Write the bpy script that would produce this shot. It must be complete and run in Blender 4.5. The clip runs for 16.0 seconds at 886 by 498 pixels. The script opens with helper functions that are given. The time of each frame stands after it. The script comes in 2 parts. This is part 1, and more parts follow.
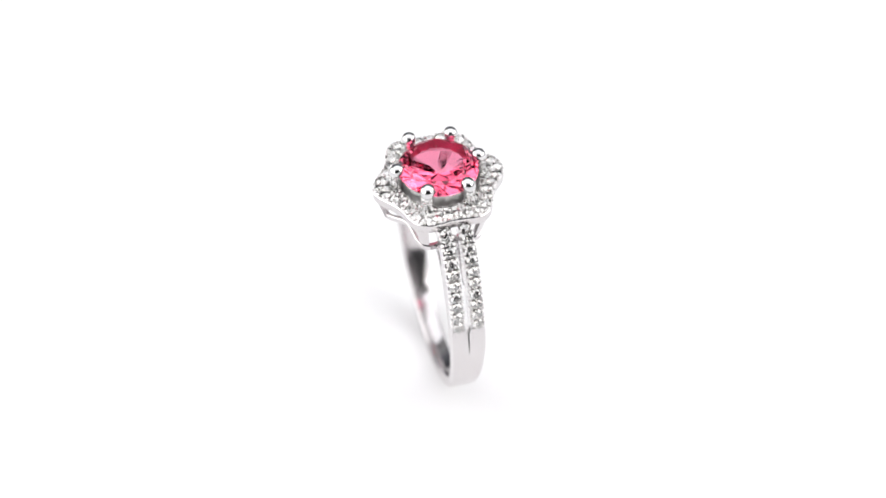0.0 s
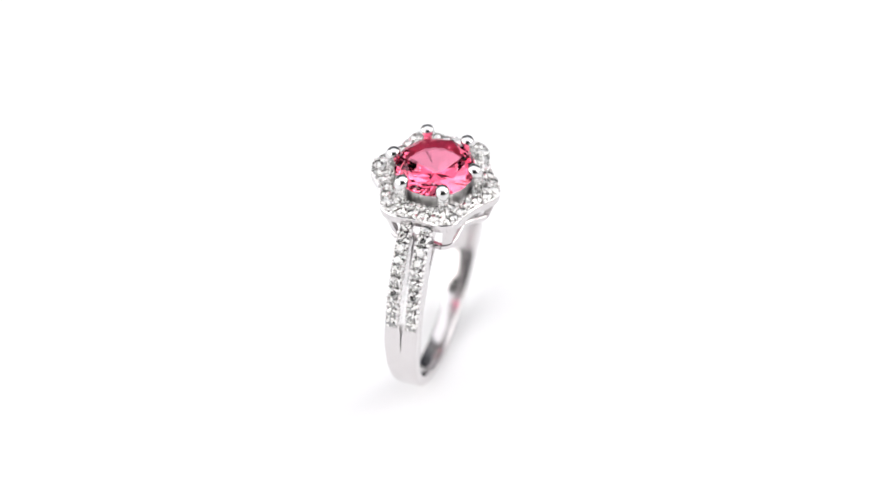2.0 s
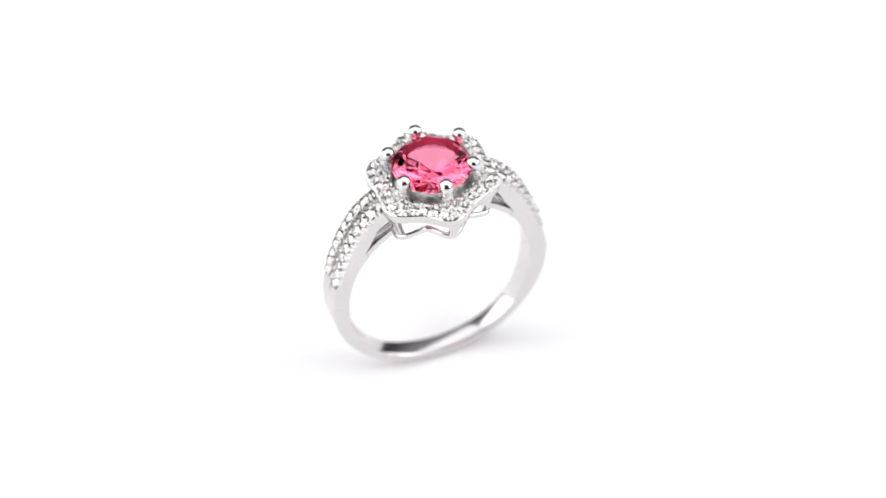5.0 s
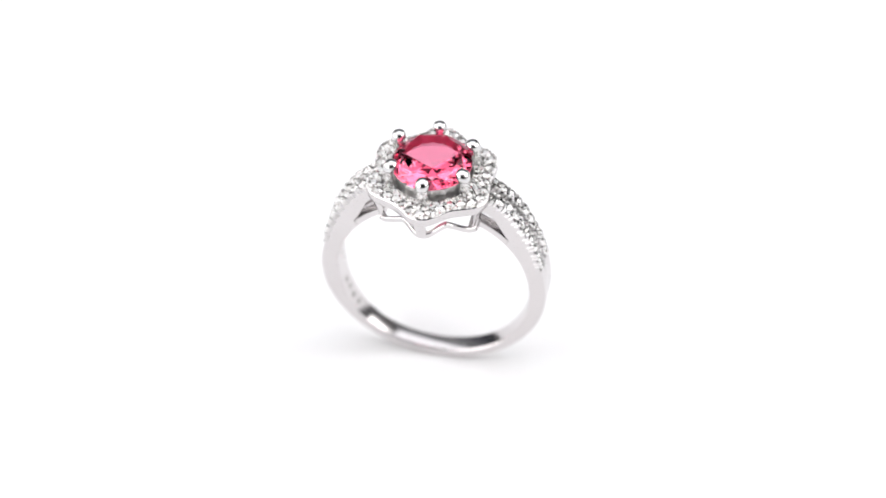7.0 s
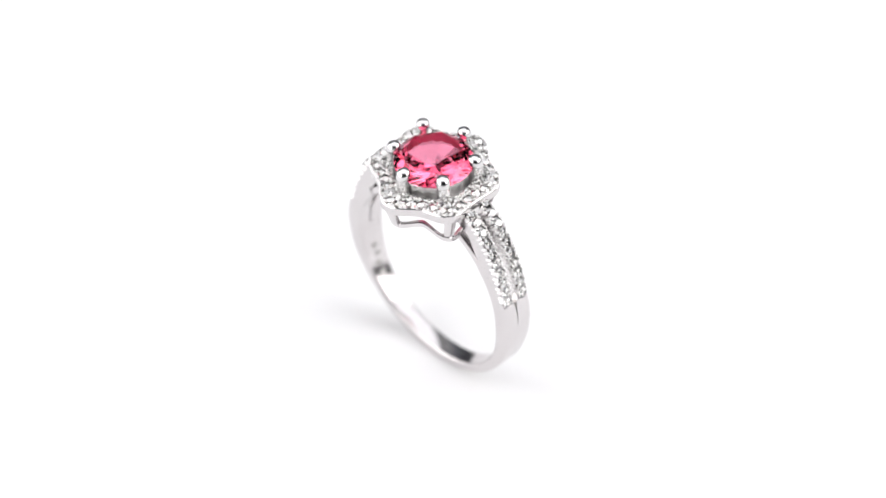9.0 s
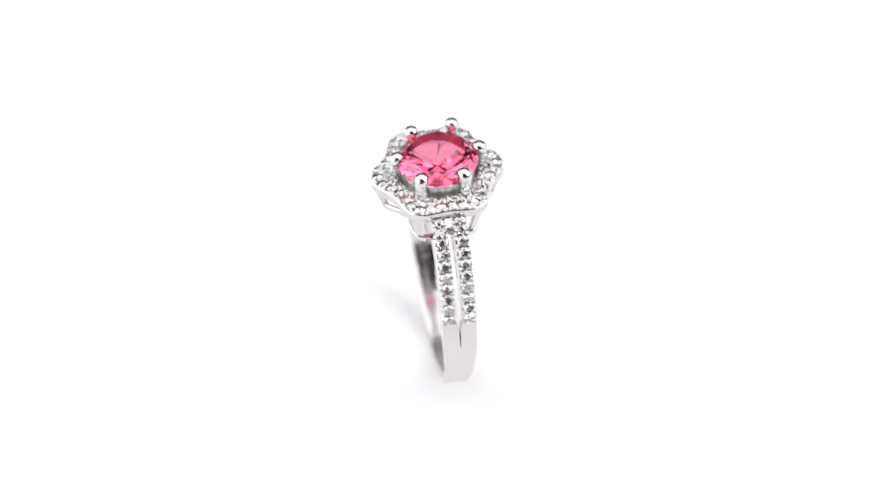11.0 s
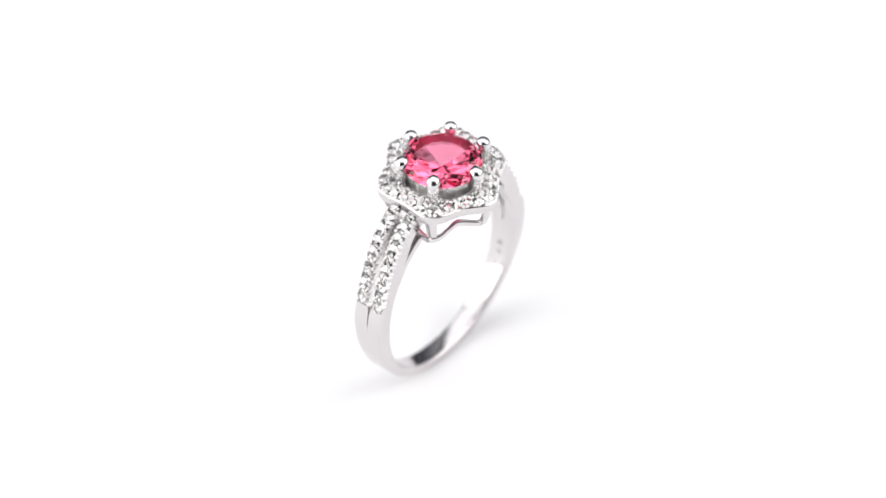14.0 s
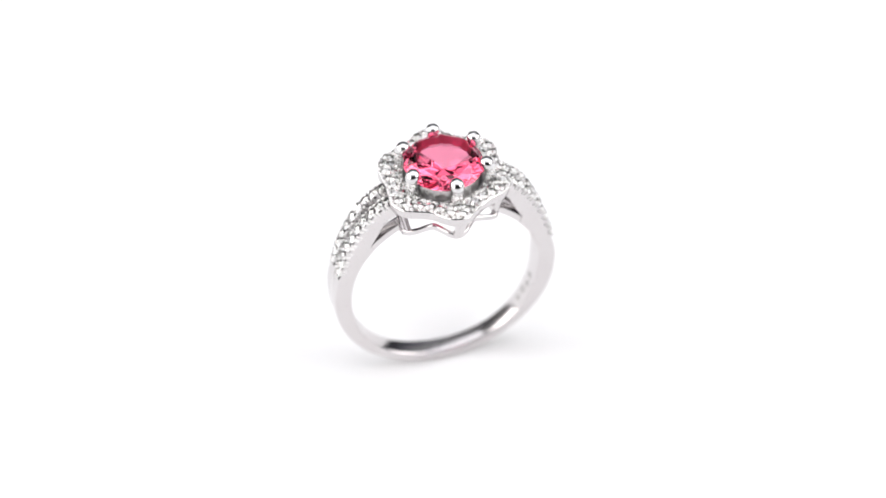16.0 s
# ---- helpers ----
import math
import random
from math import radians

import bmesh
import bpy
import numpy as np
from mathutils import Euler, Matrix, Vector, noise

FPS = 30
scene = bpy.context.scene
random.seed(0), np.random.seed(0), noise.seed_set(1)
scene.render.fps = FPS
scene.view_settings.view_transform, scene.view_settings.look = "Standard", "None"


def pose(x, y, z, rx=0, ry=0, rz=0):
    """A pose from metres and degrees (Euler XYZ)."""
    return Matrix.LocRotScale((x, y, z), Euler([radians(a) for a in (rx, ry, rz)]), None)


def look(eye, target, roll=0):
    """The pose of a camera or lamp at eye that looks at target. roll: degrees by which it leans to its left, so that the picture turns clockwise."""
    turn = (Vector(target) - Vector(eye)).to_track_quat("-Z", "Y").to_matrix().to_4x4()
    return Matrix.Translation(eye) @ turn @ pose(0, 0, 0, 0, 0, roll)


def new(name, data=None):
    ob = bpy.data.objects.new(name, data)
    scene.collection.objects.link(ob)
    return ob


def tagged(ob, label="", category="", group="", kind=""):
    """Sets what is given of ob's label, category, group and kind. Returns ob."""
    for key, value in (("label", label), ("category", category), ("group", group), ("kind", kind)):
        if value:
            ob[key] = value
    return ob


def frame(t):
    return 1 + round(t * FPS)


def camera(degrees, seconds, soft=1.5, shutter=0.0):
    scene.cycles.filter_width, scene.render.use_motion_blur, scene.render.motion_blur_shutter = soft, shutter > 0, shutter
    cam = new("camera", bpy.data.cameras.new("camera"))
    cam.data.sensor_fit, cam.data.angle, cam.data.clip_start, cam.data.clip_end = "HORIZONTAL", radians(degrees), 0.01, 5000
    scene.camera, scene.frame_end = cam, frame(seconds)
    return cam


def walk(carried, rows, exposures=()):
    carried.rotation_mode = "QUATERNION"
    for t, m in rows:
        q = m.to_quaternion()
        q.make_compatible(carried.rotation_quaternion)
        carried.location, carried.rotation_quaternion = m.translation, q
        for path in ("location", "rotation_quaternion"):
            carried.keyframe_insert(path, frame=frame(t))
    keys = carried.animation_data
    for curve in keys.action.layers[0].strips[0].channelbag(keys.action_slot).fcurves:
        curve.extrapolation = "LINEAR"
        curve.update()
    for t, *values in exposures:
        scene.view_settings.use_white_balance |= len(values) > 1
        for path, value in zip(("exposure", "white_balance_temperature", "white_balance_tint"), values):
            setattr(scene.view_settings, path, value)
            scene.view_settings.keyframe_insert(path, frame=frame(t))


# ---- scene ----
# A silver ring turning slowly on a white table top under soft studio lamps.
# Lengths inside the ring are in millimetres; MM turns them into metres.
MM = 0.001
cam = camera(16.0, 16.0, soft=1.45)
EYE = Vector((0.0, -0.19856, 0.21265))
PITCH, YAW, ROLL = radians(45.126), radians(0.118), -0.456
AIM = EYE + 0.28 * Vector((math.sin(YAW) * math.cos(PITCH), math.cos(YAW) * math.cos(PITCH), -math.sin(PITCH)))
walk(cam, [(0.0, look(EYE, AIM, ROLL)), (16.0, look(EYE, AIM, ROLL))])
cam.data.dof.use_dof = True
cam.data.dof.focus_distance = 0.2715
cam.data.dof.aperture_fstop = 17.0

# ---- light ----
world = bpy.data.worlds.new("studio_air")
scene.world = world
world.use_nodes = True
world.node_tree.nodes["Background"].inputs[0].default_value = (0.9, 0.95, 1.0, 1)
world.node_tree.nodes["Background"].inputs[1].default_value = 0.05
scene.view_settings.exposure = 0.0


def softbox(name, eye, target, width, height, watts, colour=(1, 1, 1)):
    lamp = bpy.data.lights.new(name, "AREA")
    lamp.shape, lamp.size, lamp.size_y, lamp.energy, lamp.color = "RECTANGLE", width, height, watts, colour
    ob = new(name, lamp)
    ob.matrix_world = look(eye, target)
    return ob


softbox("softbox_top", (0.0, 0.175, 0.75), (0, 0.175, 0), 1.18, 0.95, 5.2, (0.955, 0.965, 1.0))
softbox("softbox_left", (-0.58, -0.34, 0.34), (0, -0.34, 0.29), 1.22, 0.62, 6.9, (1.0, 0.982, 0.975))
softbox("softbox_right", (0.58, -0.12, 0.41), (0, -0.12, 0.36), 0.78, 0.50, 4.4, (1.0, 0.982, 0.975))


# ---- materials ----
def material(name, colour, metallic=0.0, rough=0.5, ior=1.45, transmission=0.0):
    m = bpy.data.materials.new(name)
    m.use_nodes = True
    b = m.node_tree.nodes["Principled BSDF"]
    b.inputs["Base Color"].default_value = (*colour, 1)
    b.inputs["Metallic"].default_value = metallic
    b.inputs["Roughness"].default_value = rough
    b.inputs["IOR"].default_value = ior
    b.inputs["Transmission Weight"].default_value = transmission
    return m


def textured(m, scale, low, high, rough_low, rough_high, bump, distance, fine):
    """Varies colour and gloss by noise at two sizes, with a fine relief."""
    t = m.node_tree
    b = t.nodes["Principled BSDF"]
    co = t.nodes.new("ShaderNodeTexCoord")
    big = t.nodes.new("ShaderNodeTexNoise")
    big.inputs["Scale"].default_value = scale
    big.inputs["Detail"].default_value = 3
    small = t.nodes.new("ShaderNodeTexNoise")
    small.inputs["Scale"].default_value = fine
    small.inputs["Detail"].default_value = 4
    t.links.new(co.outputs["Object"], big.inputs["Vector"])
    t.links.new(co.outputs["Object"], small.inputs["Vector"])
    ramp = t.nodes.new("ShaderNodeMix")
    ramp.data_type = "RGBA"
    ramp.inputs[6].default_value, ramp.inputs[7].default_value = (*low, 1), (*high, 1)
    t.links.new(big.outputs["Fac"], ramp.inputs[0])
    t.links.new(ramp.outputs[2], b.inputs["Base Color"])
    gloss = t.nodes.new("ShaderNodeMapRange")
    gloss.inputs[3].default_value, gloss.inputs[4].default_value = rough_low, rough_high
    t.links.new(small.outputs["Fac"], gloss.inputs[0])
    t.links.new(gloss.outputs[0], b.inputs["Roughness"])
    relief = t.nodes.new("ShaderNodeBump")
    relief.inputs["Strength"].default_value = bump
    relief.inputs["Distance"].default_value = distance
    t.links.new(small.outputs["Fac"], relief.inputs["Height"])
    t.links.new(relief.outputs[0], b.inputs["Normal"])
    return m


SILVER = textured(material("polished_silver", (0.93, 0.92, 0.91), 1.0, 0.1), 400, (0.655, 0.627, 0.63), (0.705, 0.677, 0.68),
                  0.12, 0.22, 0.05, 0.00002, 2500)
SATIN = textured(material("worn_silver", (0.93, 0.92, 0.91), 1.0, 0.2), 400, (0.655, 0.627, 0.63), (0.705, 0.677, 0.68),
                 0.16, 0.32, 0.08, 0.00002, 2500)
CAST = textured(material("cast_silver", (0.9, 0.89, 0.88), 1.0, 0.25), 500, (0.88, 0.865, 0.86), (0.96, 0.945, 0.94),
                0.16, 0.34, 0.25, 0.00004, 4000)
RAW = textured(material("unpolished_silver", (0.5, 0.49, 0.48), 1.0, 0.4), 1300, (0.66, 0.645, 0.64), (0.93, 0.915, 0.91),
               0.2, 0.45, 0.7, 0.00012, 2600)
POLISH = material("bright_polished_silver", (0.72, 0.71, 0.71), 1.0, 0.17)
BEAD = material("bright_bead_silver", (0.92, 0.905, 0.90), 1.0, 0.28)
DARK = textured(material("matt_black_board", (0.02, 0.02, 0.022), 0.0, 0.8), 5, (0.045, 0.045, 0.05), (0.065, 0.065, 0.07),
                0.7, 0.9, 0.1, 0.0005, 200)
MARK = material("engraved_silver", (0.40, 0.39, 0.38), 1.0, 0.35)


def gem_glass(name, ior, passing, turning, least=0.0, rough=0.0):
    """Coloured gem: light is tinted where it passes a facet and where it is thrown back inside."""
    m = bpy.data.materials.new(name)
    m.use_nodes = True
    t = m.node_tree
    t.nodes.remove(t.nodes["Principled BSDF"])
    bend = t.nodes.new("ShaderNodeBsdfRefraction")
    bend.inputs["Color"].default_value, bend.inputs["IOR"].default_value, bend.inputs["Roughness"].default_value = (*passing, 1), ior, 0.0
    throw = t.nodes.new("ShaderNodeBsdfGlossy")
    throw.inputs["Color"].default_value, throw.inputs["Roughness"].default_value = (*turning, 1), rough
    fresnel = t.nodes.new("ShaderNodeFresnel")
    fresnel.inputs["IOR"].default_value = ior
    both = t.nodes.new("ShaderNodeMixShader")
    share = t.nodes.new("ShaderNodeMapRange")
    share.inputs[3].default_value = least
    t.links.new(fresnel.outputs[0], share.inputs[0])
    t.links.new(share.outputs[0], both.inputs[0])
    t.links.new(bend.outputs[0], both.inputs[1])
    t.links.new(throw.outputs[0], both.inputs[2])
    t.links.new(both.outputs[0], t.nodes["Material Output"].inputs["Surface"])
    return m


RUBY = gem_glass("pink_red_gem", 1.74, (1.0, 0.58, 0.705), (0.99, 0.61, 0.695))
CLEAR = gem_glass("clear_zirconia", 2.15, (1.0, 0.995, 0.99), (1.0, 0.995, 0.99), 0.16, 0.02)
PAPER = textured(material("white_paper", (0.9, 0.9, 0.9), 0.0, 0.6), 8, (0.885, 0.887, 0.895), (0.905, 0.905, 0.91),
                 0.55, 0.7, 0.04, 0.0001, 1500)
CARD = textured(material("shade_painted_card", (0.25, 0.26, 0.29), 0.0, 0.7), 6, (0.54, 0.54, 0.56), (0.59, 0.59, 0.61),
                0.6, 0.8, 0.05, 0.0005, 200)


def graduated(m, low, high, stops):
    """Paints a fall-off of light into the colour, evenly from one height to another."""
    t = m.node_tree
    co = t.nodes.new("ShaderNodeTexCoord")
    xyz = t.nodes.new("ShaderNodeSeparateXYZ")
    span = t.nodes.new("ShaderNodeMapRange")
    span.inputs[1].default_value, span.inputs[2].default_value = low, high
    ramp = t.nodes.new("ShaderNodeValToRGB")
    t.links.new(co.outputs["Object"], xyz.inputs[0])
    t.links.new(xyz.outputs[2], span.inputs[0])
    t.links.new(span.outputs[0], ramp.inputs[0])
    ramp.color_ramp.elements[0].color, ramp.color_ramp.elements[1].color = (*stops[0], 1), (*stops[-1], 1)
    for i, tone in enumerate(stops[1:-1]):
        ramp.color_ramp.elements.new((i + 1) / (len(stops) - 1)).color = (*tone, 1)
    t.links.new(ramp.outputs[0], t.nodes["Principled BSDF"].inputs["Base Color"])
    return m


# Dimmer light near the table is painted into the card as darker tones.
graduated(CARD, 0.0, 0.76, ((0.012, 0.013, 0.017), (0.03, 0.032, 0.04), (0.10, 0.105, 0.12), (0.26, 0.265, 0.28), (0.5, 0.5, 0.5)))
CEILING = textured(material("white_ceiling_paint", (0.7, 0.7, 0.7), 0.0, 0.8), 3, (0.68, 0.68, 0.68), (0.72, 0.72, 0.72),
                   0.7, 0.9, 0.1, 0.001, 60)
LIGHT_WALL = textured(material("light_studio_wall", (0.5, 0.5, 0.5), 0.0, 0.8), 3, (0.62, 0.62, 0.63), (0.68, 0.68, 0.69),
                      0.7, 0.9, 0.1, 0.001, 60)
WALL = textured(material("grey_studio_wall", (0.3, 0.3, 0.3), 0.0, 0.8), 3, (0.14, 0.14, 0.15), (0.18, 0.18, 0.19),
                0.7, 0.9, 0.1, 0.001, 60)


# ---- building helpers ----
def part(name, bm, mat, parent=None, label="", mm=True, sharp=32.0):
    bmesh.ops.recalc_face_normals(bm, faces=bm.faces)
    for f in bm.faces:
        f.smooth = sharp > 0
    for e in bm.edges:
        if len(e.link_faces) == 2 and e.calc_face_angle(0) > radians(sharp):
            e.smooth = False
    if mm:
        bmesh.ops.scale(bm, vec=(MM, MM, MM), verts=bm.verts)
    me = bpy.data.meshes.new(name)
    bm.to_mesh(me)
    bm.free()
    me.materials.append(mat)
    ob = new(name, me)
    ob.parent = parent
    return tagged(ob, label)


def again(name, source, m, parent):
    """One more piece on the mesh of source, at the pose m in millimetres."""
    ob = new(name, source.data)
    ob.parent = parent
    loc, rot, sca = m.decompose()
    ob.matrix_basis = Matrix.LocRotScale(loc * MM, rot, sca)
    return ob


def loft(bm, rings, closed_path=False):
    """Skins closed sections laid one after another; caps the ends of an open path."""
    vs = [[bm.verts.new(p) for p in ring] for ring in rings]
    n = len(vs[0])
    last = len(vs) if closed_path else len(vs) - 1
    for i in range(last):
        a, b = vs[i], vs[(i + 1) % len(vs)]
        for k in range(n):
            bm.faces.new((a[k], a[(k + 1) % n], b[(k + 1) % n], b[k]))
    if not closed_path:
        bm.faces.new(vs[0])
        bm.faces.new(vs[-1][::-1])
    return bm


def block(r0, r1, y0, y1, c):
    """A rectangle with softened corners, as (radius, width) pairs."""
    c = min(c, 0.45 * abs(r1 - r0), 0.45 * abs(y1 - y0))
    d = 0.3 * c
    return [(r0, y0 + c), (r0 + d, y0 + d), (r0 + c, y0), (r1 - c, y0), (r1 - d, y0 + d), (r1, y0 + c),
            (r1, y1 - c), (r1 - d, y1 - d), (r1 - c, y1), (r0 + c, y1), (r0 + d, y1 - d), (r0, y1 - c)]


def trough(r0, r1, y0, y1, wall, depth):
    """A block with a trough along its outer face, in which the stones sit."""
    c = 0.10
    return [(r0, y0 + c), (r0 + c, y0), (r1 - 0.04, y0), (r1, y0 + 0.03), (r1, y0 + wall), (r1 - depth, y0 + wall + 0.06),
            (r1 - depth, y1 - wall - 0.06), (r1, y1 - wall), (r1, y1 - 0.03), (r1 - 0.04, y1), (r0 + c, y1), (r0, y1 - c)]


def smooth(x):
    x = min(1.0, max(0.0, x))
    return x * x * (3 - 2 * x)


def mix(a, b, x):
    return a + (b - a) * x


# ---- the place ----
def slab(name, x0, x1, y0, y1, z0, z1, mat, label):
    bm = bmesh.new()
    bmesh.ops.create_cube(bm, size=1)
    for v in bm.verts:
        v.co = (mix(x0, x1, v.co.x + 0.5), mix(y0, y1, v.co.y + 0.5), mix(z0, z1, v.co.z + 0.5))
    return tagged(part(name, bm, mat, None, label, mm=False), kind="structure")


slab("ground", -1.5, 1.5, -1.5, 1.5, -0.02, 0.0, PAPER, "seamless matt white paper table surface under the ring")
# Unseen board, added so that the band reflects something dark from this side.
slab("added_board_east", 0.555, 0.565, -0.75, 0.45, 0.0, 0.15, DARK, "unseen low matt black board, added for a dark reflection")
slab("wall_north", -1.5, 1.5, 1.5, 1.6, -0.02, 2.0, WALL, "plain dark grey studio wall")
# Unseen wall, made black to darken what the ring reflects from the camera's side.
slab("wall_south", -1.5, 1.5, -1.6, -1.5, -0.02, 2.0, DARK, "unseen matt black wall behind the camera, for dark reflections")
slab("wall_east", 1.5, 1.6, -1.6, 1.6, -0.02, 2.0, LIGHT_WALL, "plain light grey studio wall")
slab("wall_west", -1.6, -1.5, -1.6, 1.6, -0.02, 2.0, LIGHT_WALL, "plain light grey studio wall")
slab("ceiling", -1.6, 1.6, -1.6, 1.6, 2.0, 2.1, CEILING, "plain white painted ceiling")



def added_backdrop():
    """An unseen card added behind the table for its reflection, leaning back a little."""
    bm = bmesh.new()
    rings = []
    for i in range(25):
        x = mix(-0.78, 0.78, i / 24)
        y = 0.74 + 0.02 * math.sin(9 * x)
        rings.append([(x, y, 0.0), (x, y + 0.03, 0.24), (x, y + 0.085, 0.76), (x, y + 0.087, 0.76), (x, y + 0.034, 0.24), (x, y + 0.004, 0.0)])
    ob = part("added_backdrop", loft(bm, rings), CARD, None, "unseen grey card behind the table, shade painted dark to light upward", mm=False)
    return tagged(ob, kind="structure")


added_backdrop()

# ---- the ring ----
# x runs along the band, y across it (the finger's way), z up; the origin is where the band touches the table.
ZC = 10.25            # centre of the finger hole
RO, RI = 10.25, 8.75  # outer and inner radius of the band
GIRDLE = 23.62        # height of the large gem's girdle
HALO_TOP = 22.42
RAIL_LOW = 18.98      # foot of the gallery
ROW_END, SLIT_END, HOLE_TIP = 74.5, 89.2, 49.0

ring = tagged(new("ring"), "polished silver ring, round pink-red gem, clear stone halo, standing upright", "ring")


def around(r, y, deg):
    a = radians(deg)
    return (r * math.sin(a), y, ZC + r * math.cos(a))


def band_width(deg):
    """Width of the band at an angle from the top."""
    return mix(2.98, 1.80, smooth((deg - 76) / 80))


def outer(deg):
    return RO + 0.14 * smooth((80 - deg) / 6) + 1.45 * smooth((78 - deg) / 50) + 0.40 * smooth((52 - deg) / 26)


def inner(deg):
    """Radius of the finger hole; the band thins towards its foot."""
    return RI + 0.72 * smooth((deg - 92) / 62)


def comfort(r0, r1, y0, y1, edge):
    """A band's section with well rounded inner edges and tighter outer ones."""
    ring = []
    for cy, cr, size in ((y0, r0, edge), (y0, r1, 0.16), (y1, r1, 0.16), (y1, r0, edge)):
        sy, sr = (1 if cy == y0 else -1), (1 if cr == r0 else -1)
        for k in range(4):
            a = radians(90 - 30 * k) if sy == sr else radians(30 * k)
            ring.append((cr + sr * size * (1 - math.sin(a)), cy + sy * size * (1 - math.cos(a))))
    return ring


def shank():
    bm = bmesh.new()
    rings = []
    for i in range(73):
        deg = mix(SLIT_END - 0.3, 360 - SLIT_END + 0.3, i / 72)
        d = min(deg, 360 - deg)
        w = band_width(d) / 2
        sect = comfort(inner(d), RO + 0.2 * smooth((d - 115) / 55), -w, w, mix(0.12, 0.20, smooth((d - SLIT_END) / 20)))
        cone = 0.05 * smooth((d - SLIT_END) / 25)
        rings.append([around(r - cone * y * (RO - r) / (RO - RI), y, deg) for r, y in sect])
    ob = part("shank", loft(bm, rings), SILVER, ring, "plain polished tapering lower band", sharp=40)
    ob.data.materials.append(SATIN)
    for f in ob.data.polygons:  # the inside of the upper band is worn to a satin finish
        if f.normal.dot(f.center - Vector((0, 0, ZC * MM))) < 0 and abs(f.normal.y) < 0.8 and f.center.z > 9.2 * MM:
            f.material_index = 1
    return ob


def arm(side, lane):
    """One of the two pave-set branches on a shoulder; it narrows into the plain band."""
    bm = bmesh.new()
    rings = []
    steps = 44
    for i in range(steps + 1):
        deg = mix(SLIT_END, ROW_END - 0.2, i / 9) if i < 10 else mix(ROW_END - 1.1, 22.0, (i - 10) / (steps - 10))
        w = band_width(deg) / 2
        gap = mix(mix(0.012, 0.10, (SLIT_END - deg) / (SLIT_END - ROW_END)), 0.31, smooth((ROW_END + 2.5 - deg) / 5))
        low = RI
        if deg < HOLE_TIP:
            low = mix(RI + 0.58, outer(deg) - 1.65, min(1.0, (HOLE_TIP - deg) / 17))
        ys = sorted((lane * gap, lane * w))
        set_row = deg < ROW_END - 1
        high = outer(deg) - 0.17 if set_row else RO + 0.01
        wall = min(0.13, 0.3 * (ys[1] - ys[0]))
        rings.append([around(r, y, side * deg) for r, y in trough(low, high, ys[0], ys[1], wall, 0.30 if set_row else 0.004)])
    ob = part("shoulder_branch", loft(bm, rings), SILVER, ring, "polished silver branch set with a row of clear stones")
    ob.data.materials.append(CAST)
    ob.data.materials.append(SATIN)
    for f in ob.data.polygons:  # the slit's faces are rough and paler to lighten it, the inside is worn
        if f.normal.dot(f.center - Vector((0, 0, ZC * MM))) < -0.5 * ZC * MM:
            f.material_index = 2
        elif lane * f.center.y < 0.36 * MM and abs(f.normal.y) > 0.6:
            f.material_index = 1
    return ob


def strut(side, lane):
    """The inner arch below a branch, which carries on to the foot of the gallery."""
    bm = bmesh.new()
    rings = []
    for i in range(17):
        deg = mix(HOLE_TIP + 3, 27.0, i / 16)
        w = band_width(deg) / 2
        ys = sorted((lane * 0.31, lane * (w - 0.06)))
        rings.append([around(r, y, side * deg) for r, y in block(RI + 0.002, RI + 0.62, ys[0], ys[1], 0.1)])
    return part("shoulder_arch", loft(bm, rings), SILVER, ring)


def brilliant(radius, table, crown, pavilion, sides, girdle=0.03):
    """A round brilliant cut as the hull of its corners; the girdle lies at z = 0."""
    bm = bmesh.new()
    half = math.pi / sides
    for k in range(sides):
        a = 2 * half * k
        cs = lambda r, t, z: bm.verts.new((radius * r * math.cos(t), radius * r * math.sin(t), radius * z))
        cs(table, a, crown)
        star = mix(table, 1.0, 0.5)
        cs(star, a + half, crown * (1 - star * math.cos(half)) / (1 - table))
        cs(0.28, a + half, -girdle - pavilion * (1 - 0.28 * math.cos(half)))
        for j in range(4):
            cs(1.0, a + half * j / 2, 0.0)
            cs(1.0, a + half * j / 2, -girdle)
    bm.verts.new((0, 0, radius * (-girdle - pavilion)))
    bmesh.ops.convex_hull(bm, input=bm.verts)
    bmesh.ops.dissolve_limit(bm, angle_limit=radians(0.5), verts=bm.verts, edges=bm.edges)
    return bm


def dome(radius, height, segments=8):
    """A little post with a rounded head; its foot is at z = -height."""
    bm = bmesh.new()
    rings = []
    for r, z in ((0.85, -height), (0.95, 0), (0.86, 0.42 * radius), (0.6, 0.75 * radius), (0.22, 0.95 * radius)):
        rings.append([(radius * r * math.cos(2 * math.pi * k / segments), radius * r * math.sin(2 * math.pi * k / segments), z)
                      for k in range(segments)])
    return loft(bm, rings)


def frame_at(place, up, along):
    """A pose in millimetres with its z along up and its x along the other way."""
    z = Vector(up).normalized()
    y = z.cross(Vector(along)).normalized()
    x = y.cross(z)
    m = Matrix((x, y, z)).transposed().to_4x4()
    m.translation = place
    return m


def halo_radius(deg):
    """Plan of the halo: six rounded tips, straight towards the shoulders and hollow between."""
    total = 0.0
    for k in range(-4, 5):
        d = deg + 2.8 * k
        s = ((d + 30) % 60 - 30) / 30
        sector = round((d % 360) / 60) % 3
        hollow = 0.24 if sector == 0 else 0.50
        total += 5.44 / math.cos(radians(30 * s)) - hollow * math.cos(math.pi * s / 2) ** 2
    return total / 9


def plan(r, deg, z):
    return (r * math.cos(radians(deg)), r * math.sin(radians(deg)), z)


def halo_inner(deg):
    return min(halo_radius(deg) - 1.35, 3.56)


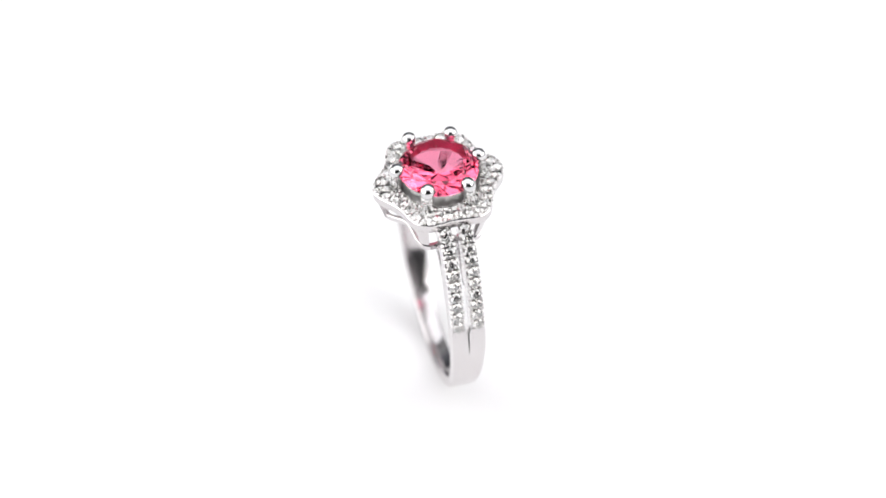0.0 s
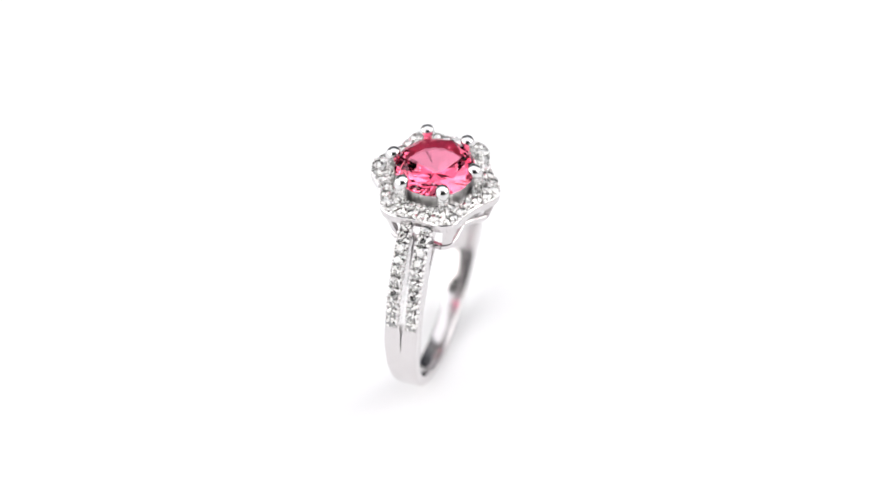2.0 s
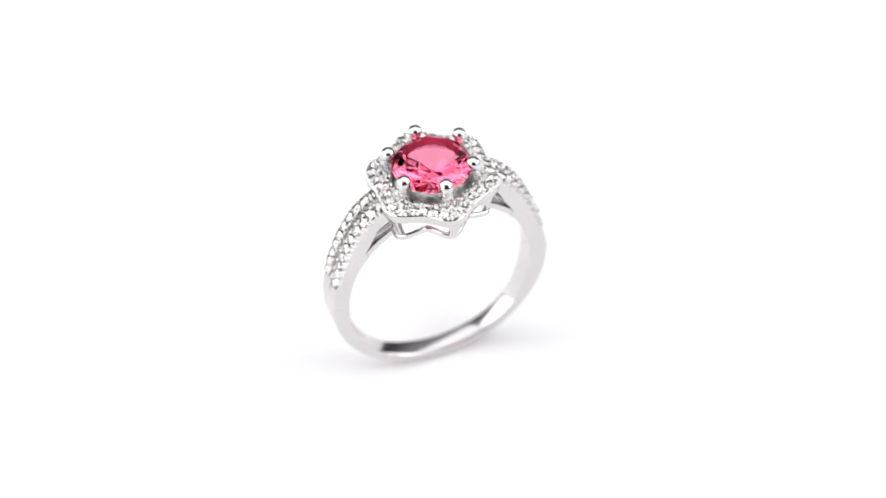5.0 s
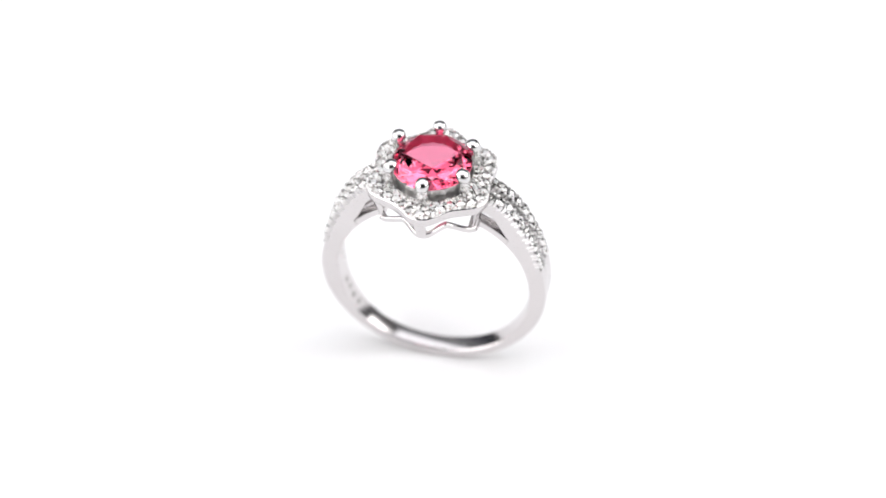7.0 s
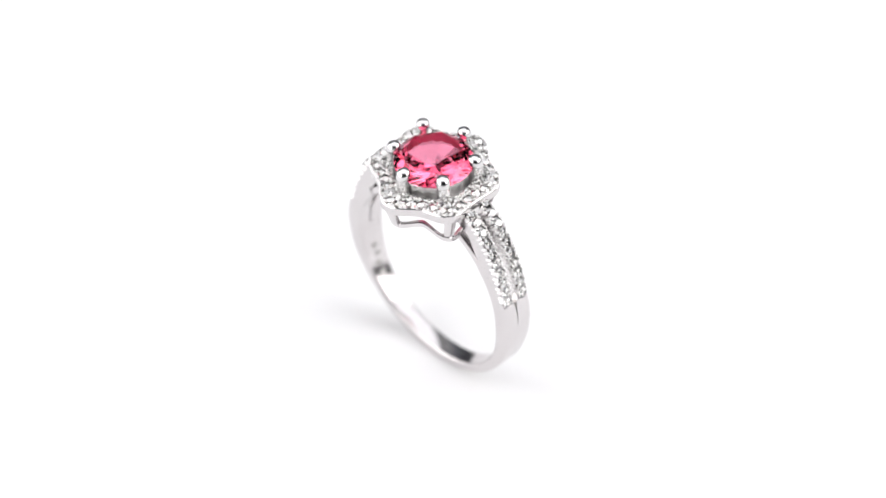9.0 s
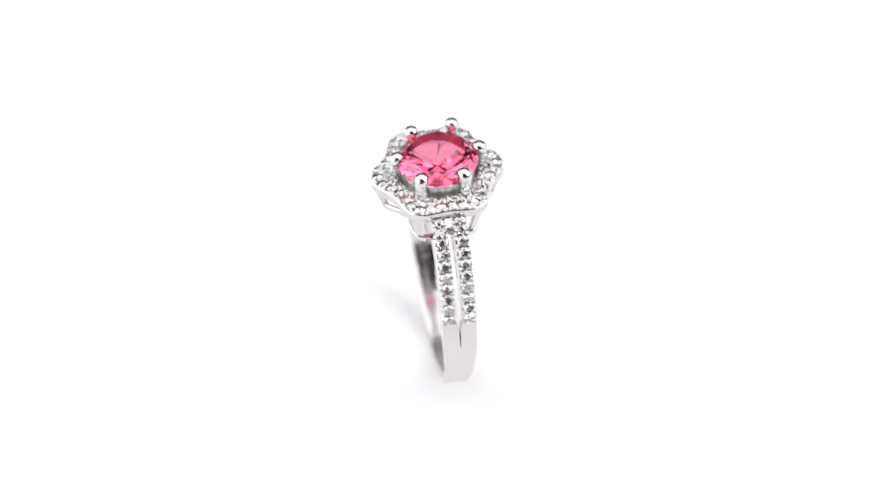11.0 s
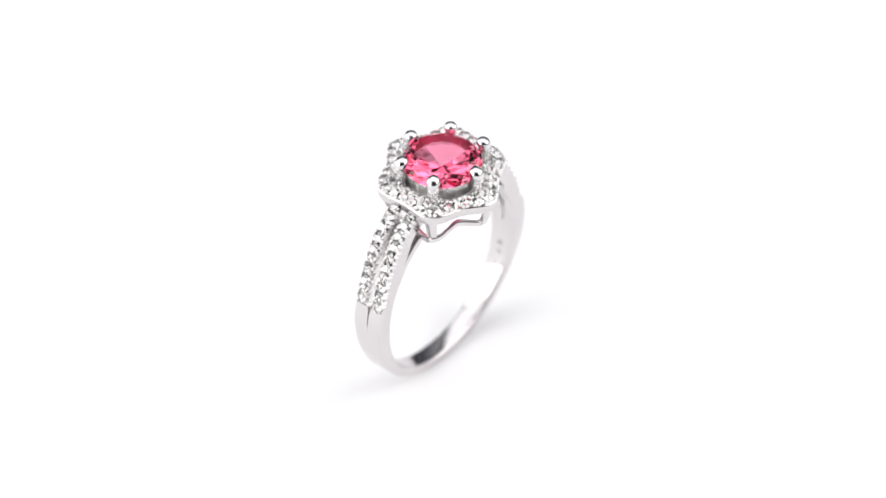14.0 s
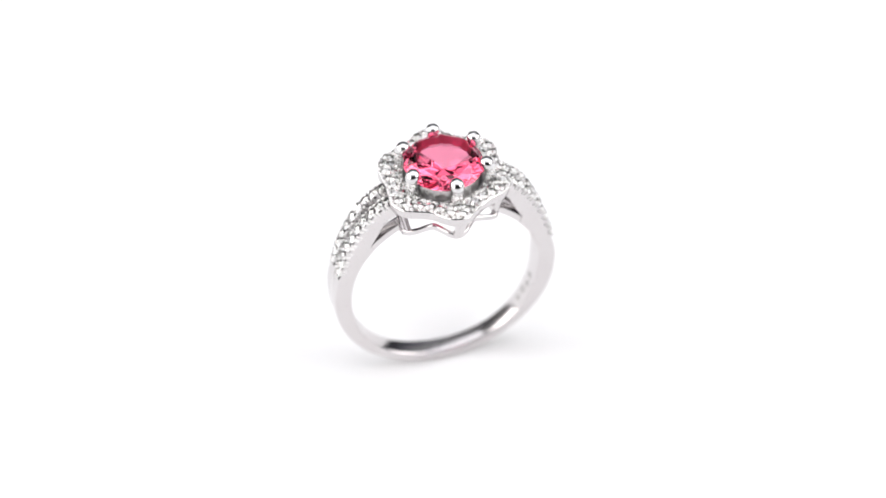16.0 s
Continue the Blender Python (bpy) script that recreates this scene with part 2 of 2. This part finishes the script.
def halo():
    bm = bmesh.new()
    rings = []
    for i in range(180):
        d = 2 * i
        r, n = halo_radius(d), halo_inner(d)
        rings.append([plan(q, d, HALO_TOP + z) for q, z in (
            (n, -0.26), (n + 0.05, -0.20), (n + 0.12, -0.20), (n + 0.2, -0.36), (r - 0.26, -0.36), (r - 0.18, -0.20), (r - 0.09, -0.20), (r - 0.02, -0.27),
            (r, -0.36), (r - 0.05, -1.06), (r - 0.10, -1.14), (r - 0.44, -1.14), (r - 0.5, -0.80), (n + 0.15, -0.72), (n, -0.62))])
    ob = part("halo", loft(bm, rings, True), CAST, ring, "six-pointed silver halo plate set with clear stones")
    ob.data.materials.append(SATIN)
    for f in ob.data.polygons:  # the outer wall is polished like the band
        if f.normal.dot(Vector((f.center.x, f.center.y, 0)).normalized()) > 0.6 and f.center.z < (HALO_TOP - 0.25) * MM:
            f.material_index = 1
    return ob


def gallery_radius(deg, z):
    """The gallery's wall draws in towards its foot and is more hollow between the tips."""
    down = (HALO_TOP - 0.8 - z) / (HALO_TOP - 0.8 - RAIL_LOW)
    s = ((deg + 30) % 60 - 30) / 30
    return halo_radius(deg) - 0.12 - 0.80 * down - 0.15 * down * math.cos(math.pi * s / 2)


def foot(deg):
    """Height of the gallery's foot, which follows the finger hole."""
    return RAIL_LOW - 0.95 * math.cos(radians(deg)) ** 2


def gallery():
    bm = bmesh.new()
    rings = []
    for i in range(180):
        d = 2 * i
        s = ((d + 30) % 60 - 30) / 30
        lift = 0.38 * max(0.0, 1 - abs(s) / 0.8)
        z0, z1 = foot(d) + lift, foot(d) + lift + 0.58
        r = gallery_radius(d, RAIL_LOW)
        rings.append([plan(r + q, d, z) for q, z in ((-0.42, z0 + 0.05), (-0.36, z0), (-0.06, z0), (0, z0 + 0.06), (0.02, z1 - 0.06), (-0.04, z1), (-0.36, z1), (-0.42, z1 - 0.05))])
    rail = part("gallery_rail", loft(bm, rings, True), SILVER, ring, "wavy polished silver rail below the halo")
    for k in range(6):
        bm = bmesh.new()
        rings = []
        for j in range(9):
            d = 30 + 60 * k + mix(-5.2, 5.2, j / 8)
            sect = []
            for q, z in ((0, foot(d) + 0.1), (0, 0.5 * (RAIL_LOW + HALO_TOP) - 0.4), (0, HALO_TOP - 0.7),
                         (-0.42, HALO_TOP - 0.7), (-0.42, 0.5 * (RAIL_LOW + HALO_TOP) - 0.4), (-0.42, foot(d) + 0.1)):
                sect.append(plan(gallery_radius(d, z) + q, d, z))
            rings.append(sect)
        part("gallery_post", loft(bm, rings), SILVER, ring)
    return rail


def post(deg, rows, shift, n=18):
    """A round post on the gem's rim; its upper end is bent aside by shift."""
    rings = []
    for r, z, out in rows:
        c = plan(out, deg, z)
        bend = smooth((z - 21.4) / 2.4)
        x, y = c[0] + shift[0] * bend, c[1] + shift[1] * bend
        rings.append([(x + r * math.cos(2 * math.pi * k / n), y + r * math.sin(2 * math.pi * k / n), z + shift[2] * bend) for k in range(n)])
    return loft(bmesh.new(), rings)


def prong(deg, shift):
    """A frosted stem with a hand-set ball tip that laps over the gem's rim."""
    g = GIRDLE
    stem = part("prong", post(deg, ((0.46, g - 2.3, 3.55), (0.52, g - 1.8, 3.66), (0.56, g - 0.7, 3.84), (0.55, g, 3.90),
                                    (0.57, g + 0.30, 3.88)), shift), CAST, ring, "frosted silver prong with a polished ball tip", sharp=60)
    part("ball_tip", post(deg, ((0.55, g + 0.26, 3.88), (0.59, g + 0.34, 3.86), (0.63, g + 0.50, 3.81), (0.64, g + 0.68, 3.76), (0.61, g + 0.88, 3.72),
                                (0.54, g + 1.04, 3.70), (0.42, g + 1.16, 3.68), (0.24, g + 1.25, 3.67), (0.06, g + 1.28, 3.67)), shift), POLISH, stem, sharp=60)


def seat_ring():
    bm = bmesh.new()
    rings = []
    for i in range(180):
        d = 2 * i
        rib = 0.04 * math.cos(radians(18 * d)) - 0.04
        rings.append([plan(q + rib, d, GIRDLE + z) for q, z in ((3.29, -0.34), (2.44, -0.97), (2.40, -1.5), (2.50, -2.30), (3.1, -2.3), (3.30, -1.9), (3.40, -0.45), (3.37, -0.33))])
    return part("basket", loft(bm, rings, True), RAW, ring, "ribbed unpolished silver cup below the gem")


def halo_floor():
    """A sloping plate that joins the basket cup to the inner edge of the halo."""
    bm = bmesh.new()
    rings = []
    for i in range(120):
        d = 3 * i
        r = halo_inner(d) + 0.05
        rings.append([plan(q, d, z) for q, z in ((3.30, GIRDLE - 1.80), (r, HALO_TOP - 0.42), (r, HALO_TOP - 0.66), (3.30, GIRDLE - 2.1))])
    return part("halo_floor", loft(bm, rings, True), RAW, ring, "unpolished silver plate under the gem")


halo_floor()
band = shank()
for k, (across, size) in enumerate(((0.0, 0.42), (0.1, 0.34), (-0.1, 0.46), (0.0, 0.30))):
    deg = -(108 + 6 * k)
    bm = bmesh.new()
    inside = inner(-deg) - 0.02
    rings = [[around(r, across + y, deg + e * 60 * size / RI / 2) for r, y in block(inside - 0.01, inside + 0.1, -0.28, 0.28, 0.03)] for e in (-1, 0, 1)]
    part("stamped_mark", loft(bm, rings), MARK, band, "tiny dull stamped bar")
halo_plate = halo()
gallery()
basket = seat_ring()
BENT = ((0.07, -0.08, 0.11), (-0.09, 0.04, -0.04), (-0.12, 0.04, 0.11), (-0.02, 0.13, -0.11), (-0.05, 0.13, -0.06), (-0.09, -0.09, 0.01))
for k in range(6):
    prong(30 + 60 * k, BENT[k])
gem = part("gem", brilliant(3.52, 0.74, 0.20, 0.73, 8), RUBY, ring, "round brilliant-cut transparent pink-red gem", sharp=0)
gem.location = (0, 0, GIRDLE * MM)
gem.rotation_euler = (0, 0, radians(11))

# Clear stones and bead grains, row by row.
rng = random.Random(5)
stone_mesh = None
bead_mesh = None


def set_stone(place, up, along, size, holder):
    global stone_mesh
    m = frame_at(place, up, along) @ pose(0, 0, 0, rng.uniform(-9, 9), rng.uniform(-9, 9), rng.uniform(0, 45))
    if stone_mesh is None:
        stone_mesh = part("stone", brilliant(1.0, 0.55, 0.34, 0.82, 8, 0.02), CLEAR, holder, "clear faceted stone", sharp=0)
        loc, rot, sca = m.decompose()
        stone_mesh.matrix_basis = Matrix.LocRotScale(loc * MM, rot, (size,) * 3)
        return stone_mesh
    return again("stone", stone_mesh, m @ Matrix.Scale(size, 4), holder)


def set_bead(place, up, along, size, holder):
    global bead_mesh
    m = frame_at(place, up, along)
    if bead_mesh is None:
        bead_mesh = part("bead", dome(1.0, 2.2), BEAD, holder, sharp=70)
        loc, rot, sca = m.decompose()
        bead_mesh.matrix_basis = Matrix.LocRotScale(loc * MM, rot, (size,) * 3)
        return bead_mesh
    return again("bead", bead_mesh, m @ Matrix.Scale(size, 4), holder)


for side in (-1, 1):
    for lane in (-1, 1):
        branch = arm(side, lane)
        strut(side, lane)
        deg = ROW_END - 2.9
        while deg > 25.2:
            w = band_width(deg) / 2
            mid = lane * (w + 0.31) / 2
            step = math.degrees(1.0 / outer(deg))
            slope = (outer(deg - 1) - outer(deg + 1)) / (2 * radians(1))
            up = Vector(around(1, 0, side * deg)) - Vector((0, 0, ZC))
            way = Vector((math.cos(radians(side * deg)), 0, -math.sin(radians(side * deg))))
            up = (up + way * side * slope / outer(deg)).normalized()
            set_stone(around(outer(deg) - 0.03, mid, side * deg), up, way, 0.50, branch)
            for e in (-1, 1):
                for h in (-0.19, 0.19):
                    set_bead(around(outer(deg) - 0.03, mid + e * 0.50, side * (deg - step * (0.5 + h))), up, way, 0.175, branch)
            deg -= step

path = [(halo_radius(d / 4) - 0.62, d / 4) for d in range(1440)]
length = [0.0]
for (r0, d0), (r1, d1) in zip(path, path[1:] + [(path[0][0], 360)]):
    length.append(length[-1] + (Vector(plan(r1, d1, 0)) - Vector(plan(r0, d0, 0))).length)
COUNT = 34


def on_halo(x):
    want = (x % 1.0) * length[-1]
    i = next(j for j in range(1440) if length[j + 1] >= want)
    return path[i][1]


for k in range(COUNT):
    d = on_halo((k + 0.5) / COUNT)
    r = halo_radius(d)
    set_stone(plan(r - 0.60, d, HALO_TOP + 0.07), (0, 0, 1), (1, 0, 0), 0.455, halo_plate)
    for h in (-0.18, 0.18):
        d = on_halo((k + h) / COUNT)
        r = halo_radius(d)
        set_bead(plan(r - 0.12, d, HALO_TOP - 0.02), plan(0.5, d, 1), (1, 0, 0), 0.18, halo_plate)
        set_bead(plan(r - 1.08, d, HALO_TOP + 0.02), (0, 0, 1), (1, 0, 0), 0.17, halo_plate)

# a row of smaller stones lines the inner edge between the prongs
for k in range(42):
    d = 360 * (k + 0.5) / 42
    if abs((d % 60) - 30) > 8:
        set_stone(plan(3.86, d, HALO_TOP + 0.0), plan(-0.12, d, 1), (1, 0, 0), 0.30, halo_plate)

# one more stone fills each tip of the halo
for k in range(6):
    d = 30 + 60 * k
    set_stone(plan(4.56, d, HALO_TOP + 0.05), (0, 0, 1), (1, 0, 0), 0.44, halo_plate)
    for e in (-1, 1):
        set_stone(plan(4.40, d + 11 * e, HALO_TOP + 0.02), (0, 0, 1), (1, 0, 0), 0.34, halo_plate)
        set_bead(plan(4.14, d + 5.5 * e, HALO_TOP + 0.05), (0, 0, 1), (1, 0, 0), 0.15, halo_plate)
        set_bead(plan(4.95, d + 5.0 * e, HALO_TOP + 0.05), (0, 0, 1), (1, 0, 0), 0.15, halo_plate)
        set_bead(plan(4.12, d + 15.5 * e, HALO_TOP + 0.03), (0, 0, 1), (1, 0, 0), 0.14, halo_plate)


def motions():
    """The table turns the ring at an even pace; it stands a little beside the axis and leans slightly."""
    place = Vector((-0.00015, -0.00008, 0.0002))
    start, pace = 105.198, 16.822
    rows = []
    for i in range(33):
        t = i * 0.5
        a = start - pace * t
        base = pose(0, 0, 0, 0, 0, -4.928 - pace * t) @ place
        rows.append((t, Matrix.Translation(base) @ pose(0, 0, 0, 0, 0, a) @ pose(0, 0, 0, 0.25, -1.2, 0)))
    walk(ring, rows)


motions()
